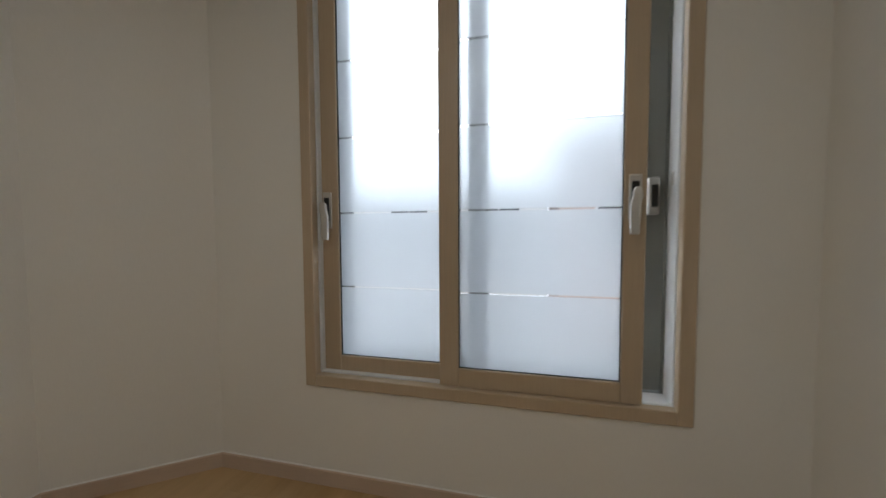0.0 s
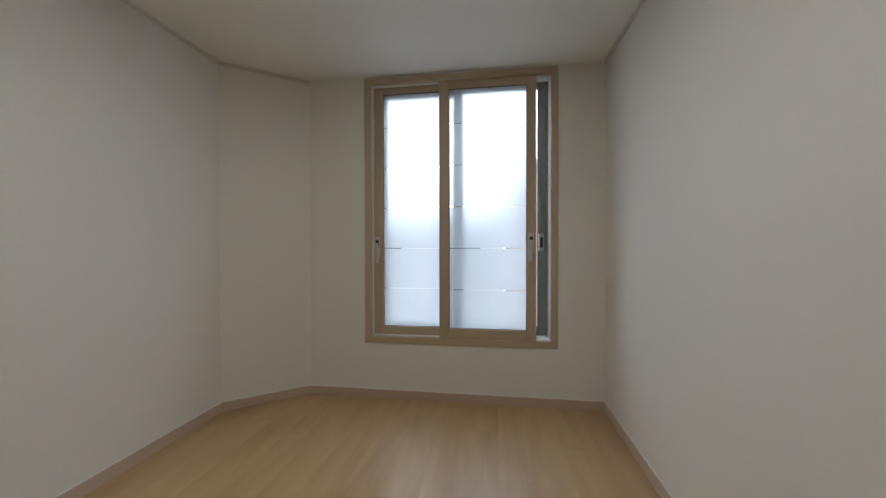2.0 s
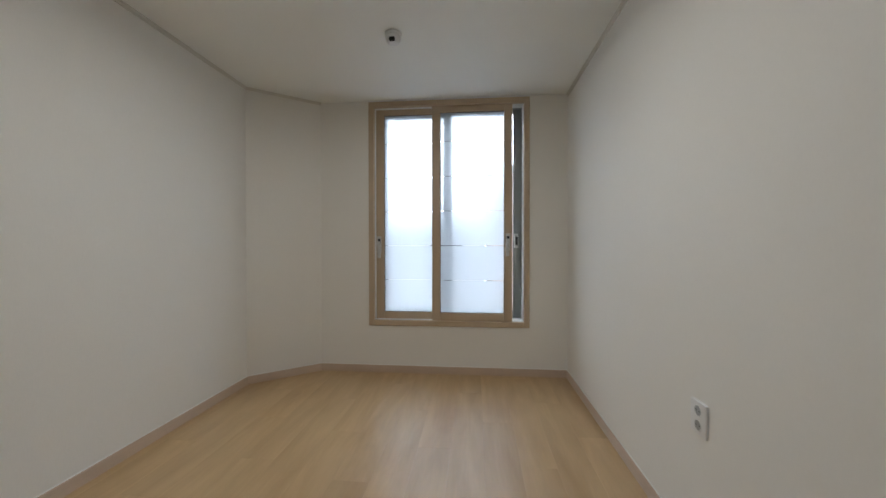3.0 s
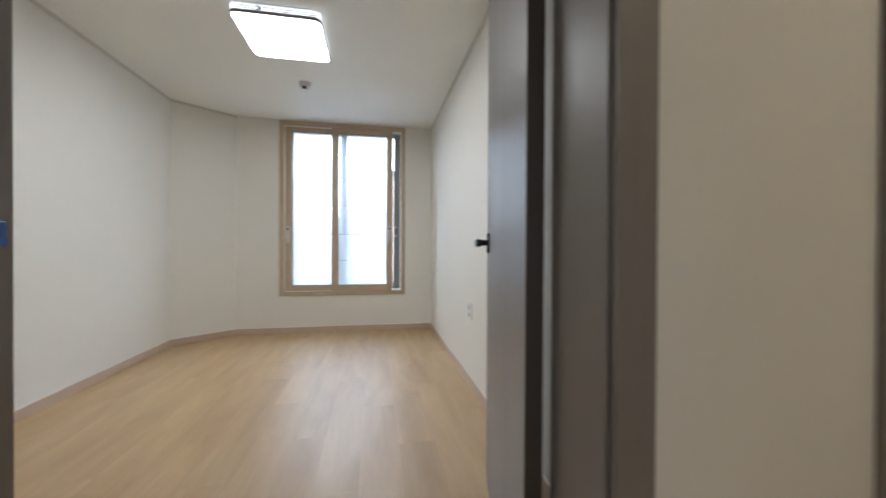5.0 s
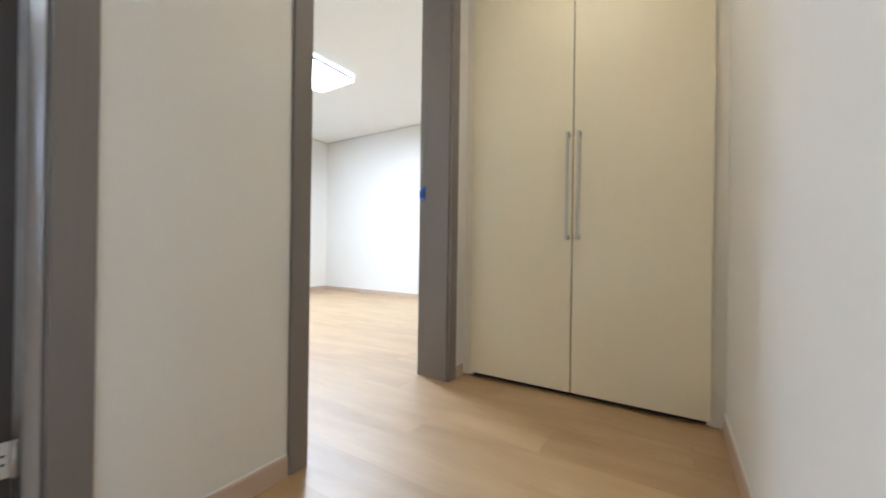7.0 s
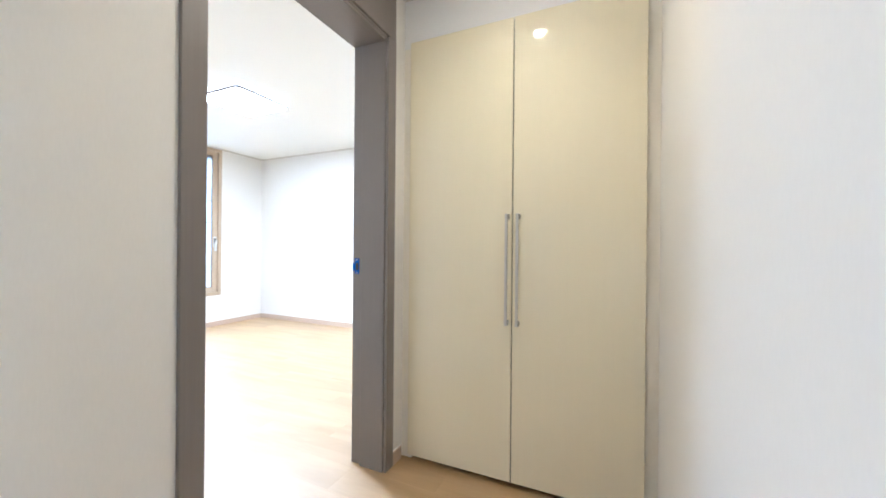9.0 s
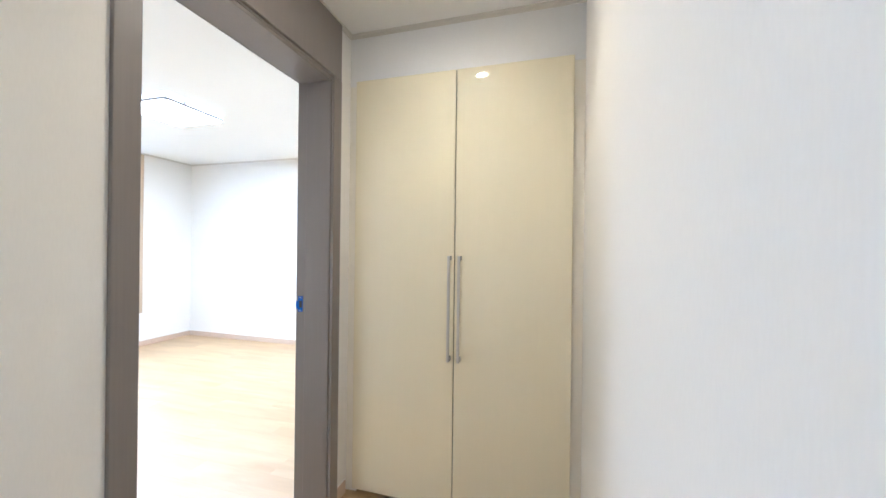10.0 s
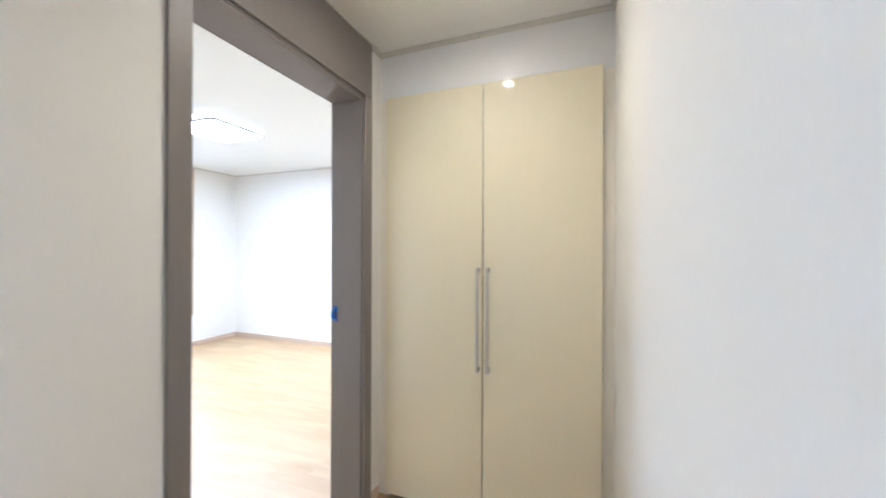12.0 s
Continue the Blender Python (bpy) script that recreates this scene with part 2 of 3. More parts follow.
def part(name, bm, material, parent, label="", smooth=False):
    """Links a bmesh, in the world's coordinates, as one mesh under a thing or a part."""
    base = parent
    while base.parent:
        base = base.parent
    bmesh.ops.transform(bm, matrix=base.matrix_basis.inverted(), verts=bm.verts)
    ob = new(name, mesh_of(name, bm, material, smooth))
    ob.parent = parent
    return tagged(ob, label)


def thing(name, at, label, category, group="", kind="", turn=0.0):
    ob = new(name)
    ob.empty_display_size = 0.1
    ob.matrix_basis = pose(*at, 0, 0, turn)
    return tagged(ob, label, category, group, kind)


def structure(name, bm, material, label, category):
    return tagged(new(name, mesh_of(name, bm, material)), label, category, kind="structure")


# ---- the shell ----
CA, CH, CB = 2.372, 2.395, 2.44     # ceilings: bedroom, hall, second bedroom
TOP = 2.62
NF, NB = -3.82, -3.63               # hall face and room face of the wall with the two doors
WA = (-1.70, -0.315, 0.412, 2.362)  # bedroom window opening
WB = (1.575, 2.96, 0.42, 2.425)
DA, DB = (-1.21, -0.318), (0.237, 1.12)   # door openings
DT = 2.10

structure("ground", boxes((-400, 1.0, -3.3, 400, 400, -3.1)), CONCRETE, "grey concrete ground outside the building", "ground")
floor = structure("floor", boxes((-4.4, -8.2, -0.2, 3.8, 0.3, -0.007)), JOINT, "pale oak laminate floor running through all rooms", "floor")


def pierced(y0, y1, xa, xb, holes):
    """A wall along x with openings (x0, x1, z0, z1)."""
    bm, x = bmesh.new(), xa
    for h0, h1, z0, z1 in holes:
        bx(bm, x, y0, 0, h0, y1, TOP)
        if z0 > 0:
            bx(bm, h0, y0, 0, h1, y1, z0)
        bx(bm, h0, y0, z1, h1, y1, TOP)
        x = h1
    return bx(bm, x, y0, 0, xb, y1, TOP)


structure("wall_bedroom_north", pierced(0, 0.26, -2.72, 0.05, [WA]), WALL, "warm white papered wall round the tall window", "wall")
structure("wall_bedroom_east", boxes((0, NB, 0, 0.1, 0, TOP)), WALL, "warm white papered side wall with a double socket", "wall")
structure("wall_bedroom_west", boxes((-2.72, NB, 0, -2.595, 0, TOP)), WALL, "warm white papered side wall", "wall")
bm = bmesh.new()
_p = [(-2.136, 0.0), (-2.595, -0.372), (-2.62, -0.372), (-2.62, 0.03), (-2.136, 0.03)]
_lo, _hi = [bm.verts.new((*p, 0)) for p in _p], [bm.verts.new((*p, TOP)) for p in _p]
for i in range(5):
    bm.faces.new((_lo[i], _lo[(i + 1) % 5], _hi[(i + 1) % 5], _hi[i]))
bm.faces.new(_lo), bm.faces.new(_hi)
bmesh.ops.recalc_face_normals(bm, faces=bm.faces)
structure("wall_bedroom_corner", bm, WALL, "slanting papered wall across the corner", "wall")
structure("wall_second_north", pierced(0.1, 0.36, 0.05, 3.72, [WB]), WALL, "white papered wall with a tall window", "wall")
structure("wall_second_east", boxes((3.614, NB, 0, 3.74, 0.1, TOP)), WALL, "white papered wall of the second bedroom", "wall")
structure("wall_doors", pierced(NF, NB, -4.3, 3.74, [(DA[0] - 0.03, DA[1] + 0.03, 0, DT + 0.03), (DB[0] - 0.03, DB[1] + 0.03, 0, DT + 0.03)]), WALL, "papered hall wall with two doorways", "wall")
structure("wall_hall_south", boxes((-0.9, -5.1, 0, 1.95, -4.985, TOP)), WALL, "white papered hall wall", "wall")
structure("wall_hall_east", boxes((1.9, -4.985, 0, 2.0, NF, TOP)), WALL, "plain wall behind the built-in closet", "wall")
# unseen space beyond the hall, added to hold and shape the fill light
structure("wall_unseen_east", boxes((-1.0, -8.0, 0, -0.9, -4.985, TOP)), WALL, "unseen wall of an added space beyond the hall", "wall")
structure("wall_unseen_west", boxes((-4.4, -8.0, 0, -4.3, NF, TOP)), WALL, "unseen wall of an added space beyond the hall", "wall")
structure("wall_unseen_south", pierced(-8.2, -8.0, -4.4, -0.9, [(-3.7, -1.6, 0.4, 2.25)]), WALL, "unseen wall with an added opening for fill light", "wall")
structure("ceiling_bedroom", boxes((-2.66, NB - 0.05, CA, 0.05, 0.05, CA + 0.06)), CEIL, "flat warm white papered ceiling", "ceiling")
structure("ceiling_second", boxes((0.05, NB - 0.05, CB, 3.66, 0.15, CB + 0.06)), CEIL, "flat white papered ceiling", "ceiling")
structure("ceiling_hall", boxes((-4.35, -8.05, CH, 1.95, NF + 0.05, CH + 0.06)), CEIL, "flat papered hall ceiling", "ceiling")
structure("roof", boxes((-4.4, -8.2, TOP, 3.8, 0.36, TOP + 0.2)), CONCRETE, "concrete slab above the flat", "roof")

# added area lamp in the unseen opening, gives the hall cool fill
day = bpy.data.lights.new("hall_fill_daylight", "AREA")
day.shape, day.size, day.size_y, day.energy, day.color = "RECTANGLE", 2.0, 1.75, FILL_DAY, (0.68, 0.85, 1.0)
new("hall_fill_daylight", day).matrix_world = look((-2.65, -8.02, 1.33), (-2.65, 0, 1.33))


def skirting(name, a, b, inward, label="beige skirting board with a white caulk line"):
    """A skirting board along a wall foot, from a to b."""
    a, b, n = Vector((*a, 0)), Vector((*b, 0)), Vector((*inward, 0)).normalized()
    bm = bmesh.new()
    prof = [(0.0, 0.0), (0.011, 0.0), (0.011, 0.060), (0.008, 0.064), (0.0, 0.064)]
    e0, e1 = [bm.verts.new(a + n * d + Vector((0, 0, h))) for d, h in prof], [bm.verts.new(b + n * d + Vector((0, 0, h))) for d, h in prof]
    for i in range(5):
        bm.faces.new((e0[i], e0[(i + 1) % 5], e1[(i + 1) % 5], e1[i]))
    bm.faces.new(e0), bm.faces.new(e1)
    bmesh.ops.recalc_face_normals(bm, faces=bm.faces)
    ob = structure(name, bm, SKIRT, label, "skirting")
    part("caulk_line", tube([a + n * 0.004 + Vector((0, 0, 0.065)), b + n * 0.004 + Vector((0, 0, 0.065))], 0.0035, 6), CAULK, ob, "white caulk bead")
    return ob


skirting("baseboard_bedroom_north", (-2.136, 0), (0, 0), (0, -1))
skirting("baseboard_bedroom_corner", (-2.595, -0.372), (-2.136, 0), (0.63, -0.777))
skirting("baseboard_bedroom_west", (-2.595, NB), (-2.595, -0.372), (1, 0))
skirting("baseboard_bedroom_east", (0, NB), (0, 0), (-1, 0))
skirting("baseboard_second_north", (0.1, 0.1), (3.614, 0.1), (0, -1))
skirting("baseboard_second_east", (3.614, NB), (3.614, 0.1), (-1, 0))
skirting("baseboard_second_west", (0.1, NB), (0.1, 0.1), (1, 0))
skirting("baseboard_hall_pier", (DA[1] + 0.052, NF), (DB[0] - 0.062, NF), (0, -1))
skirting("baseboard_hall_end", (DB[1] + 0.057, NF), (1.258, NF), (0, -1))
skirting("baseboard_hall_south", (-0.9, -4.985), (1.262, -4.985), (0, 1))
skirting("baseboard_hall_west", (-4.3, NF), (DA[0] - 0.062, NF), (0, -1))


def cornice(name, a, b, inward, z, label):
    """The slim shadow-line trim where wall and ceiling meet."""
    a, b, n = Vector((*a, z)), Vector((*b, z)), Vector((*inward, 0)).normalized()
    bm = bmesh.new()
    prof = [(0, 0), (0, -0.020), (0.006, -0.020), (0.009, -0.008), (0.018, -0.005), (0.018, 0)]
    e0, e1 = [bm.verts.new(a + n * d + Vector((0, 0, h))) for d, h in prof], [bm.verts.new(b + n * d + Vector((0, 0, h))) for d, h in prof]
    for i in range(6):
        bm.faces.new((e0[i], e0[(i + 1) % 6], e1[(i + 1) % 6], e1[i]))
    bm.faces.new(e0), bm.faces.new(e1)
    bmesh.ops.recalc_face_normals(bm, faces=bm.faces)
    return structure(name, bm, TRIM, label, "trim")


TRIM = vary(mat("grey_beige_trim", (0.64, 0.61, 0.54), 0.5), (0.64, 0.61, 0.54), (3, 3, 3), (90, 90, 90), 0.04, 0.05)
_l = "slim grey-beige trim under the ceiling"
cornice("trim_bedroom_east", (0, NB), (0, 0), (-1, 0), CA, _l)
cornice("trim_bedroom_west", (-2.595, NB), (-2.595, -0.372), (1, 0), CA, _l)
cornice("trim_bedroom_corner", (-2.595, -0.372), (-2.136, 0), (0.63, -0.777), CA, _l)
cornice("trim_second_east", (3.614, NB), (3.614, 0.1), (-1, 0), CB, _l)
cornice("trim_second_north", (0.1, 0.1), (3.614, 0.1), (0, -1), CB, _l)
cornice("trim_hall_north", (-4.3, NF), (1.2806, NF), (0, -1), CH, _l)
cornice("trim_hall_south", (-0.9, -4.985), (1.2806, -4.985), (0, 1), CH, _l)
cornice("trim_hall_east", (1.2806, -4.985), (1.2806, NF), (-1, 0), CH, _l)

# ---- doors ----


def door_frame(name, x0, x1, label):
    """A lined doorway: jambs with a rebate on the room side, flat casings and a tall panel above the head on the hall side."""
    f = thing(name, ((x0 + x1) / 2, (NF + NB) / 2, 0), label, "door frame", kind="structure")
    for s, x in ((-1, x0), (1, x1)):
        lo, hi = sorted((x, x + s * 0.03))
        part("jamb", boxes((lo, NF, 0, hi, NB + 0.01, DT), bevel=0.002), FRAME, f)
        lo, hi = sorted((x - s * 0.014, x + s * 0.004))
        part("door_stop", boxes((lo, NF + 0.004, 0, hi, NB - 0.05, DT - 0.004), bevel=0.002), FRAME, f)
        lo, hi = sorted((x - s * 0.008, x + s * 0.058))
        part("casing", boxes((lo, NF - 0.012, 0, hi, NF + 0.002, DT + 0.009), bevel=0.002), FRAME, f)
        lo, hi = sorted((x + s * 0.006, x + s * 0.055))
        part("casing", boxes((lo, NB + 0.001, 0, hi, NB + 0.012, DT + 0.05), bevel=0.002), FRAME, f)
    part("head", boxes((x0 - 0.03, NF, DT, x1 + 0.03, NB + 0.01, DT + 0.03), bevel=0.002), FRAME, f)
    part("door_stop", boxes((x0 + 0.015, NF + 0.004, DT - 0.014, x1 - 0.015, NB - 0.05, DT + 0.004), bevel=0.002), FRAME, f)
    part("overpanel", boxes((x0 - 0.055, NF - 0.012, DT + 0.010, x1 + 0.055, NF + 0.002, CH - 0.004), bevel=0.002), FRAME, f, "taupe panel between door head and ceiling")
    part("casing", boxes((x0 - 0.005, NB + 0.001, DT, x1 + 0.005, NB + 0.012, DT + 0.05), bevel=0.002), FRAME, f)
    return f


frame_a = door_frame("door_1", *DA, "taupe wood-film door frame of the first bedroom")
frame_b = door_frame("door_2", *DB, "taupe wood-film door frame of the second bedroom")


def strike(f, x, s, y):
    """A strike plate under blue protective film, on the jamb face; s: the way out of the jamb, y: the lip's edge."""
    def at(d0, y0, z0, d1, y1, z1):
        a, b = sorted((x + s * d0, x + s * d1))
        return (a, y + y0, z0, b, y + y1, z1)
    p = part("strike_plate", boxes(at(0.0, -0.040, 0.955, 0.0025, -0.012, 1.033), bevel=0.0008), BLUE, f, "strike plate under blue protective film")
    part("latch_hole", boxes(at(0.002, -0.036, 0.975, 0.0032, -0.020, 1.010)), RUBBER, p, "black latch hole")
    part("lip", boxes(at(0.0, -0.014, 0.970, 0.004, 0.0, 1.008), bevel=0.001), BLUE, p)
    for z in (0.962, 1.026):
        part("screw", turned([(0.003, 0), (0.003, 0.0008)], 10, Matrix.Translation((x + s * 0.0025, y - 0.026, z)) @ Matrix.Rotation(s * math.pi / 2, 4, "Y")), STEEL, p)


strike(frame_a, DA[0], 1, -3.636)
strike(frame_b, DB[1], -1, -3.621)

# the open leaf, hinged on the first bedroom's frame: built along local +y from its hinge edge
LEAFTURN = -12.3
leaf = thing("door_leaf", (-0.372, -3.618, 0), "grey wood-film door leaf standing open against the wall", "door", turn=LEAFTURN)
_leafm = leaf.matrix_basis.copy()


def leaf_part(name, bm, material, parent, label="", smooth=False):
    bmesh.ops.transform(bm, matrix=_leafm, verts=bm.verts)
    return part(name, bm, material, parent, label, smooth)


leaf_part("panel", boxes((0, 0, 0.008, 0.036, 0.81, 2.085), bevel=0.0015), LEAF, leaf)
EDGE = vary(mat("dark_edge_band", (0.055, 0.041, 0.032), 0.5), (0.055, 0.041, 0.032), (3, 3, 1), (150, 150, 4), 0.15, 0.1, 0.0003)
leaf_part("edge_band", boxes((0.0005, -0.0008, 0.008, 0.0355, 0.0004, 2.085)), EDGE, leaf, "dark brown edge band")
leaf_part("edge_band", boxes((0.0005, 0.8096, 0.008, 0.0355, 0.8108, 2.085)), EDGE, leaf, "dark brown edge band")
for z in (0.235, 1.88):
    h = leaf_part("hinge", boxes((0.006, -0.0025, z - 0.038, 0.034, 0.001, z + 0.038), bevel=0.0008), SATIN, leaf, "white-silver butt hinge")
    leaf_part("knuckle", turned([(0.006, -0.038), (0.006, 0.038)], 12, Matrix.Translation((0.041, -0.004, z))), SATIN, h, smooth=True)
    for k in (-0.028, -0.009, 0.009, 0.028):
        leaf_part("screw", turned([(0.0035, 0), (0.0028, 0.0012)], 8, Matrix.Translation((0.018 + (0.005 if abs(k) < 0.02 else -0.003), -0.0025, z + k)) @ Matrix.Rotation(math.pi / 2, 4, "X")), RUBBER, h, "dark screw hole")
for s, x in ((-1, 0.0), (1, 0.036)):
    def hx(d0, d1):
        return sorted((x + s * d0, x + s * d1))
    a, b = hx(0, 0.008)
    rose = leaf_part("rose", boxes((a, 0.721, 0.948, b, 0.767, 1.028), bevel=0.0035, seg=3), BLACK, leaf, "black handle rose")
    leaf_part("neck", turned([(0.012, 0), (0.012, 0.05)], 14, Matrix.Translation((x, 0.745, 0.99)) @ Matrix.Rotation(s * math.pi / 2, 4, "Y")), BLACK, rose, smooth=True)
    a, b = hx(0.040, 0.056)
    leaf_part("lever", boxes((a, 0.63, 0.973, b, 0.759, 1.003), bevel=0.005, seg=3), BLACK, rose, "black lever")
leaf_part("latch", boxes((0.008, 0.809, 0.93, 0.028, 0.8125, 1.05), bevel=0.001), SATIN, leaf, "steel latch plate")

# a black cord tied to the back lever
cord = thing("hanging_cord", tuple(_leafm @ Vector((0.083, 0.68, 0.978))), "black cord looped over the back door lever", "cord")
pts = []
for i in range(25):
    a = 2 * math.pi * i / 24
    pts.append(_leafm @ Vector((0.084 + 0.010 * math.sin(a), 0.68 + 0.014 * math.sin(a * 1.0), 0.965 + 0.045 * math.cos(a) - 0.022)))
part("loop", tube(pts, 0.0025), BLACK, cord, smooth=True)
part("tail", tube([_leafm @ Vector(p) for p in ((0.084, 0.68, 0.90), (0.088, 0.672, 0.87), (0.082, 0.665, 0.84), (0.060, 0.655, 0.80), (0.045, 0.65, 0.775))], 0.004), BLACK, cord, smooth=True)
part("tail", tube([_leafm @ Vector(p) for p in ((0.084, 0.68, 0.90), (0.092, 0.68, 0.86), (0.094, 0.685, 0.81), (0.092, 0.69, 0.745))], 0.004), BLACK, cord, smooth=True)

# ---- windows ----


def ring(x0, x1, z0, z1, y0, y1, w, bevel=0.003, sides=None):
    """Four members of a frame, mitred by butting: widths left, right, bottom, top."""
    l, r, b, t = sides or (w, w, w, w)
    return [((x0, y0, z0, x0 + l, y1, z1), "stile"), ((x1 - r, y0, z0, x1, y1, z1), "stile"),
            ((x0 + l, y0, z0, x1 - r, y1, z0 + b), "rail"), ((x0 + l, y0, z1 - t, x1 - r, y1, z1), "rail")]


def film_glass(parent, x0, x1, z0, z1, y, lines):
    """A pane with matt film in bands, and narrow clear slits between the bands."""
    edges = [z0] + [z for z in lines if z0 < z < z1] + [z1]
    for a, b in zip(edges, edges[1:]):
        p = part("film_band", boxes((x0, y, a + (0.003 if a != z0 else 0), x1, y + 0.005, b - (0.003 if b != z1 else 0))), FROST, parent, "pane band under matt white film")
        p.visible_shadow = False
    for z in edges[1:-1]:
        p = part("clear_slit", boxes((x0, y, z - 0.003, x1, y + 0.005, z + 0.003)), CLEAR, parent, "narrow clear slit in the film")
        p.visible_shadow = False


def sash_handle(parent, x, z, y, side):
    """A sash handle: back plate, black well and a drooping lever."""
    h = part("handle", boxes((x - 0.019, y - 0.010, z - 0.080, x + 0.019, y, z + 0.066), bevel=0.003, seg=2), SATIN, parent, "satin silver sash handle")
    part("well", boxes((x - 0.011, y - 0.0125, z - 0.05, x + 0.011, y - 0.009, z + 0.044), bevel=0.001), RUBBER, h, "black handle well")
    part("pivot", boxes((x - 0.008, y - 0.034, z - 0.020, x + 0.010, y - 0.009, z + 0.016), bevel=0.003, seg=2), RUBBER, h, "black pivot")
    bm = bmesh.new()
    k = 0.007 * side
    line = [(z + 0.022, 0.007, 0.0), (z + 0.016, 0.012, 0.0), (z - 0.008, 0.0145, 0.0), (z - 0.035, 0.0145, k), (z - 0.105, 0.014, k), (z - 0.122, 0.0135, k), (z - 0.126, 0.011, k)]
    outline = [(x + c + w, h0) for h0, w, c in line] + [(x + c - w, h0) for h0, w, c in line[::-1]]
    front = [bm.verts.new((px, y - 0.045, pz)) for px, pz in outline]
    back = [bm.verts.new((px, y - 0.031, pz)) for px, pz in outline]
    for i in range(len(outline)):
        bm.faces.new((front[i], front[i - 1], back[i - 1], back[i]))
    bm.faces.new(front), bm.faces.new(back[::-1])
    bmesh.ops.recalc_face_normals(bm, faces=bm.faces)
    bmesh.ops.bevel(bm, geom=[e for e in bm.edges if all(v in front for v in e.verts)], offset=0.003, segments=2, profile=0.5, affect="EDGES")
    part("lever", bm, SATIN, h)


def window(name, X0, X1, Z0, Z1, Y, label, glass_lines, gap):
    """A double window: casing, white track, two sliding sashes with film and two plain outer sashes."""
    w = thing(name, ((X0 + X1) / 2, Y, Z0), label, "window", kind="structure")
    for b, kind in ring(X0, X1, Z0, Z1, Y - 0.014, Y + 0.026, 0.046):
        part("window_frame", boxes(b, bevel=0.003), SASH, w)
    for b, kind in ring(X0 + 0.002, X1 - 0.002, Z0 + 0.002, Z1 - 0.002, Y + 0.026, Y + 0.112, 0.0485):
        part("track", boxes(b, bevel=0.002), TRACK, w, "white inner track")
    part("track_rib", boxes((X0 + 0.044, Y + 0.056, Z0 + 0.044, X1 - 0.044, Y + 0.062, Z0 + 0.0455), bevel=0.0005), TRACK, w)
    part("head_strip", boxes((X0, Y - 0.017, Z1, X1, Y, Z1 + 0.006), bevel=0.002), TRACK, w, "thin white strip above the casing")
    part("keeper", boxes((X1 - 0.0525, Y + 0.060, Z0 + 0.77, X1 - 0.048, Y + 0.080, Z0 + 0.812), bevel=0.001), SATIN, w, "small steel keeper")
    zl, zh = Z0 + 0.046, Z1 - 0.046
    mid = X0 + 0.555
    sashes = []
    for nm, a, b, y, sides in (("sash", X0 + 0.0495, mid + 0.068, Y + 0.052, (0.074, 0.07, 0.066, 0.055)), ("sash", mid, X1 - gap, Y + 0.010, (0.072, 0.068, 0.070, 0.058))):
        body = bmesh.new()
        for bb, kind in ring(a, b, zl, zh, y, y + 0.036, 0.06, sides=sides):
            bx(body, *bb, bevel=0.003)
        sash = part("sash", body, SASH, w, "beige sliding sash")
        l, r, bo, to = sides
        for bb, kind in ring(a + l - 0.004, b - r + 0.004, zl + bo - 0.004, zh - to + 0.004, y + 0.006, y + 0.030, 0.006):
            part("seal", boxes(bb), RUBBER, sash, "thin black glazing seal")
        film_glass(sash, a + l, b - r, zl + bo, zh - to, y + 0.014, glass_lines)
        sashes.append((sash, a, b, y))
    sash_handle(sashes[0][0], X0 + 0.078, Z0 + 0.715, Y + 0.052, 1)
    sash_handle(sashes[1][0], X1 - gap - 0.036, Z0 + 0.735, Y + 0.010, -1)
    # outer window
    for b, kind in ring(X0 + 0.02, X1 - 0.02, Z0 + 0.01, Z1 - 0.01, Y + 0.112, Y + 0.2, 0.038):
        part("outer_frame", boxes(b, bevel=0.002), OUTER, w, "grey outer frame")
    mo = X0 + 0.682
    for a, b, y in ((X0 + 0.052, mo + 0.036, Y + 0.156), (mo - 0.036, X1 - 0.052, Y + 0.118)):
        body = bmesh.new()
        for bb, kind in ring(a, b, Z0 + 0.056, Z1 - 0.056, y, y + 0.032, 0.072, sides=(0.072, 0.072, 0.072, 0.042)):
            bx(body, *bb, bevel=0.003)
        so = part("outer_sash", body, OUTER, w, "grey outer sliding sash")
        p = part("pane", boxes((a + 0.072, y + 0.013, Z0 + 0.128, b - 0.072, y + 0.018, Z1 - 0.098)), CLEAR, so, "clear outer pane")
        p.visible_shadow = False
    g = part("latch", boxes((X1 - 0.118, Y + 0.086, Z0 + 0.675, X1 - 0.082, Y + 0.118, Z0 + 0.80), bevel=0.006, seg=2), LATCH, w, "grey plastic crescent latch")
    part("grip", boxes((X1 - 0.108, Y + 0.0845, Z0 + 0.70, X1 - 0.088, Y + 0.087, Z0 + 0.775), bevel=0.001), RUBBER, g)
    part("catch", boxes((mo - 0.028, Y + 0.112, Z0 + 1.40, mo + 0.028, Y + 0.118, Z0 + 1.49), bevel=0.003), TRACK, w, "white sash catch")
    return w


LINES = [0.507 + 0.301 * i for i in range(7)]
window("window_1", *WA, 0.0, "tall beige double sliding window with frosted panes", LINES, 0.142)
window("window_2", *WB, 0.1, "tall beige double sliding window seen through the doorway", LINES, 0.05)

# ---- bedroom things ----


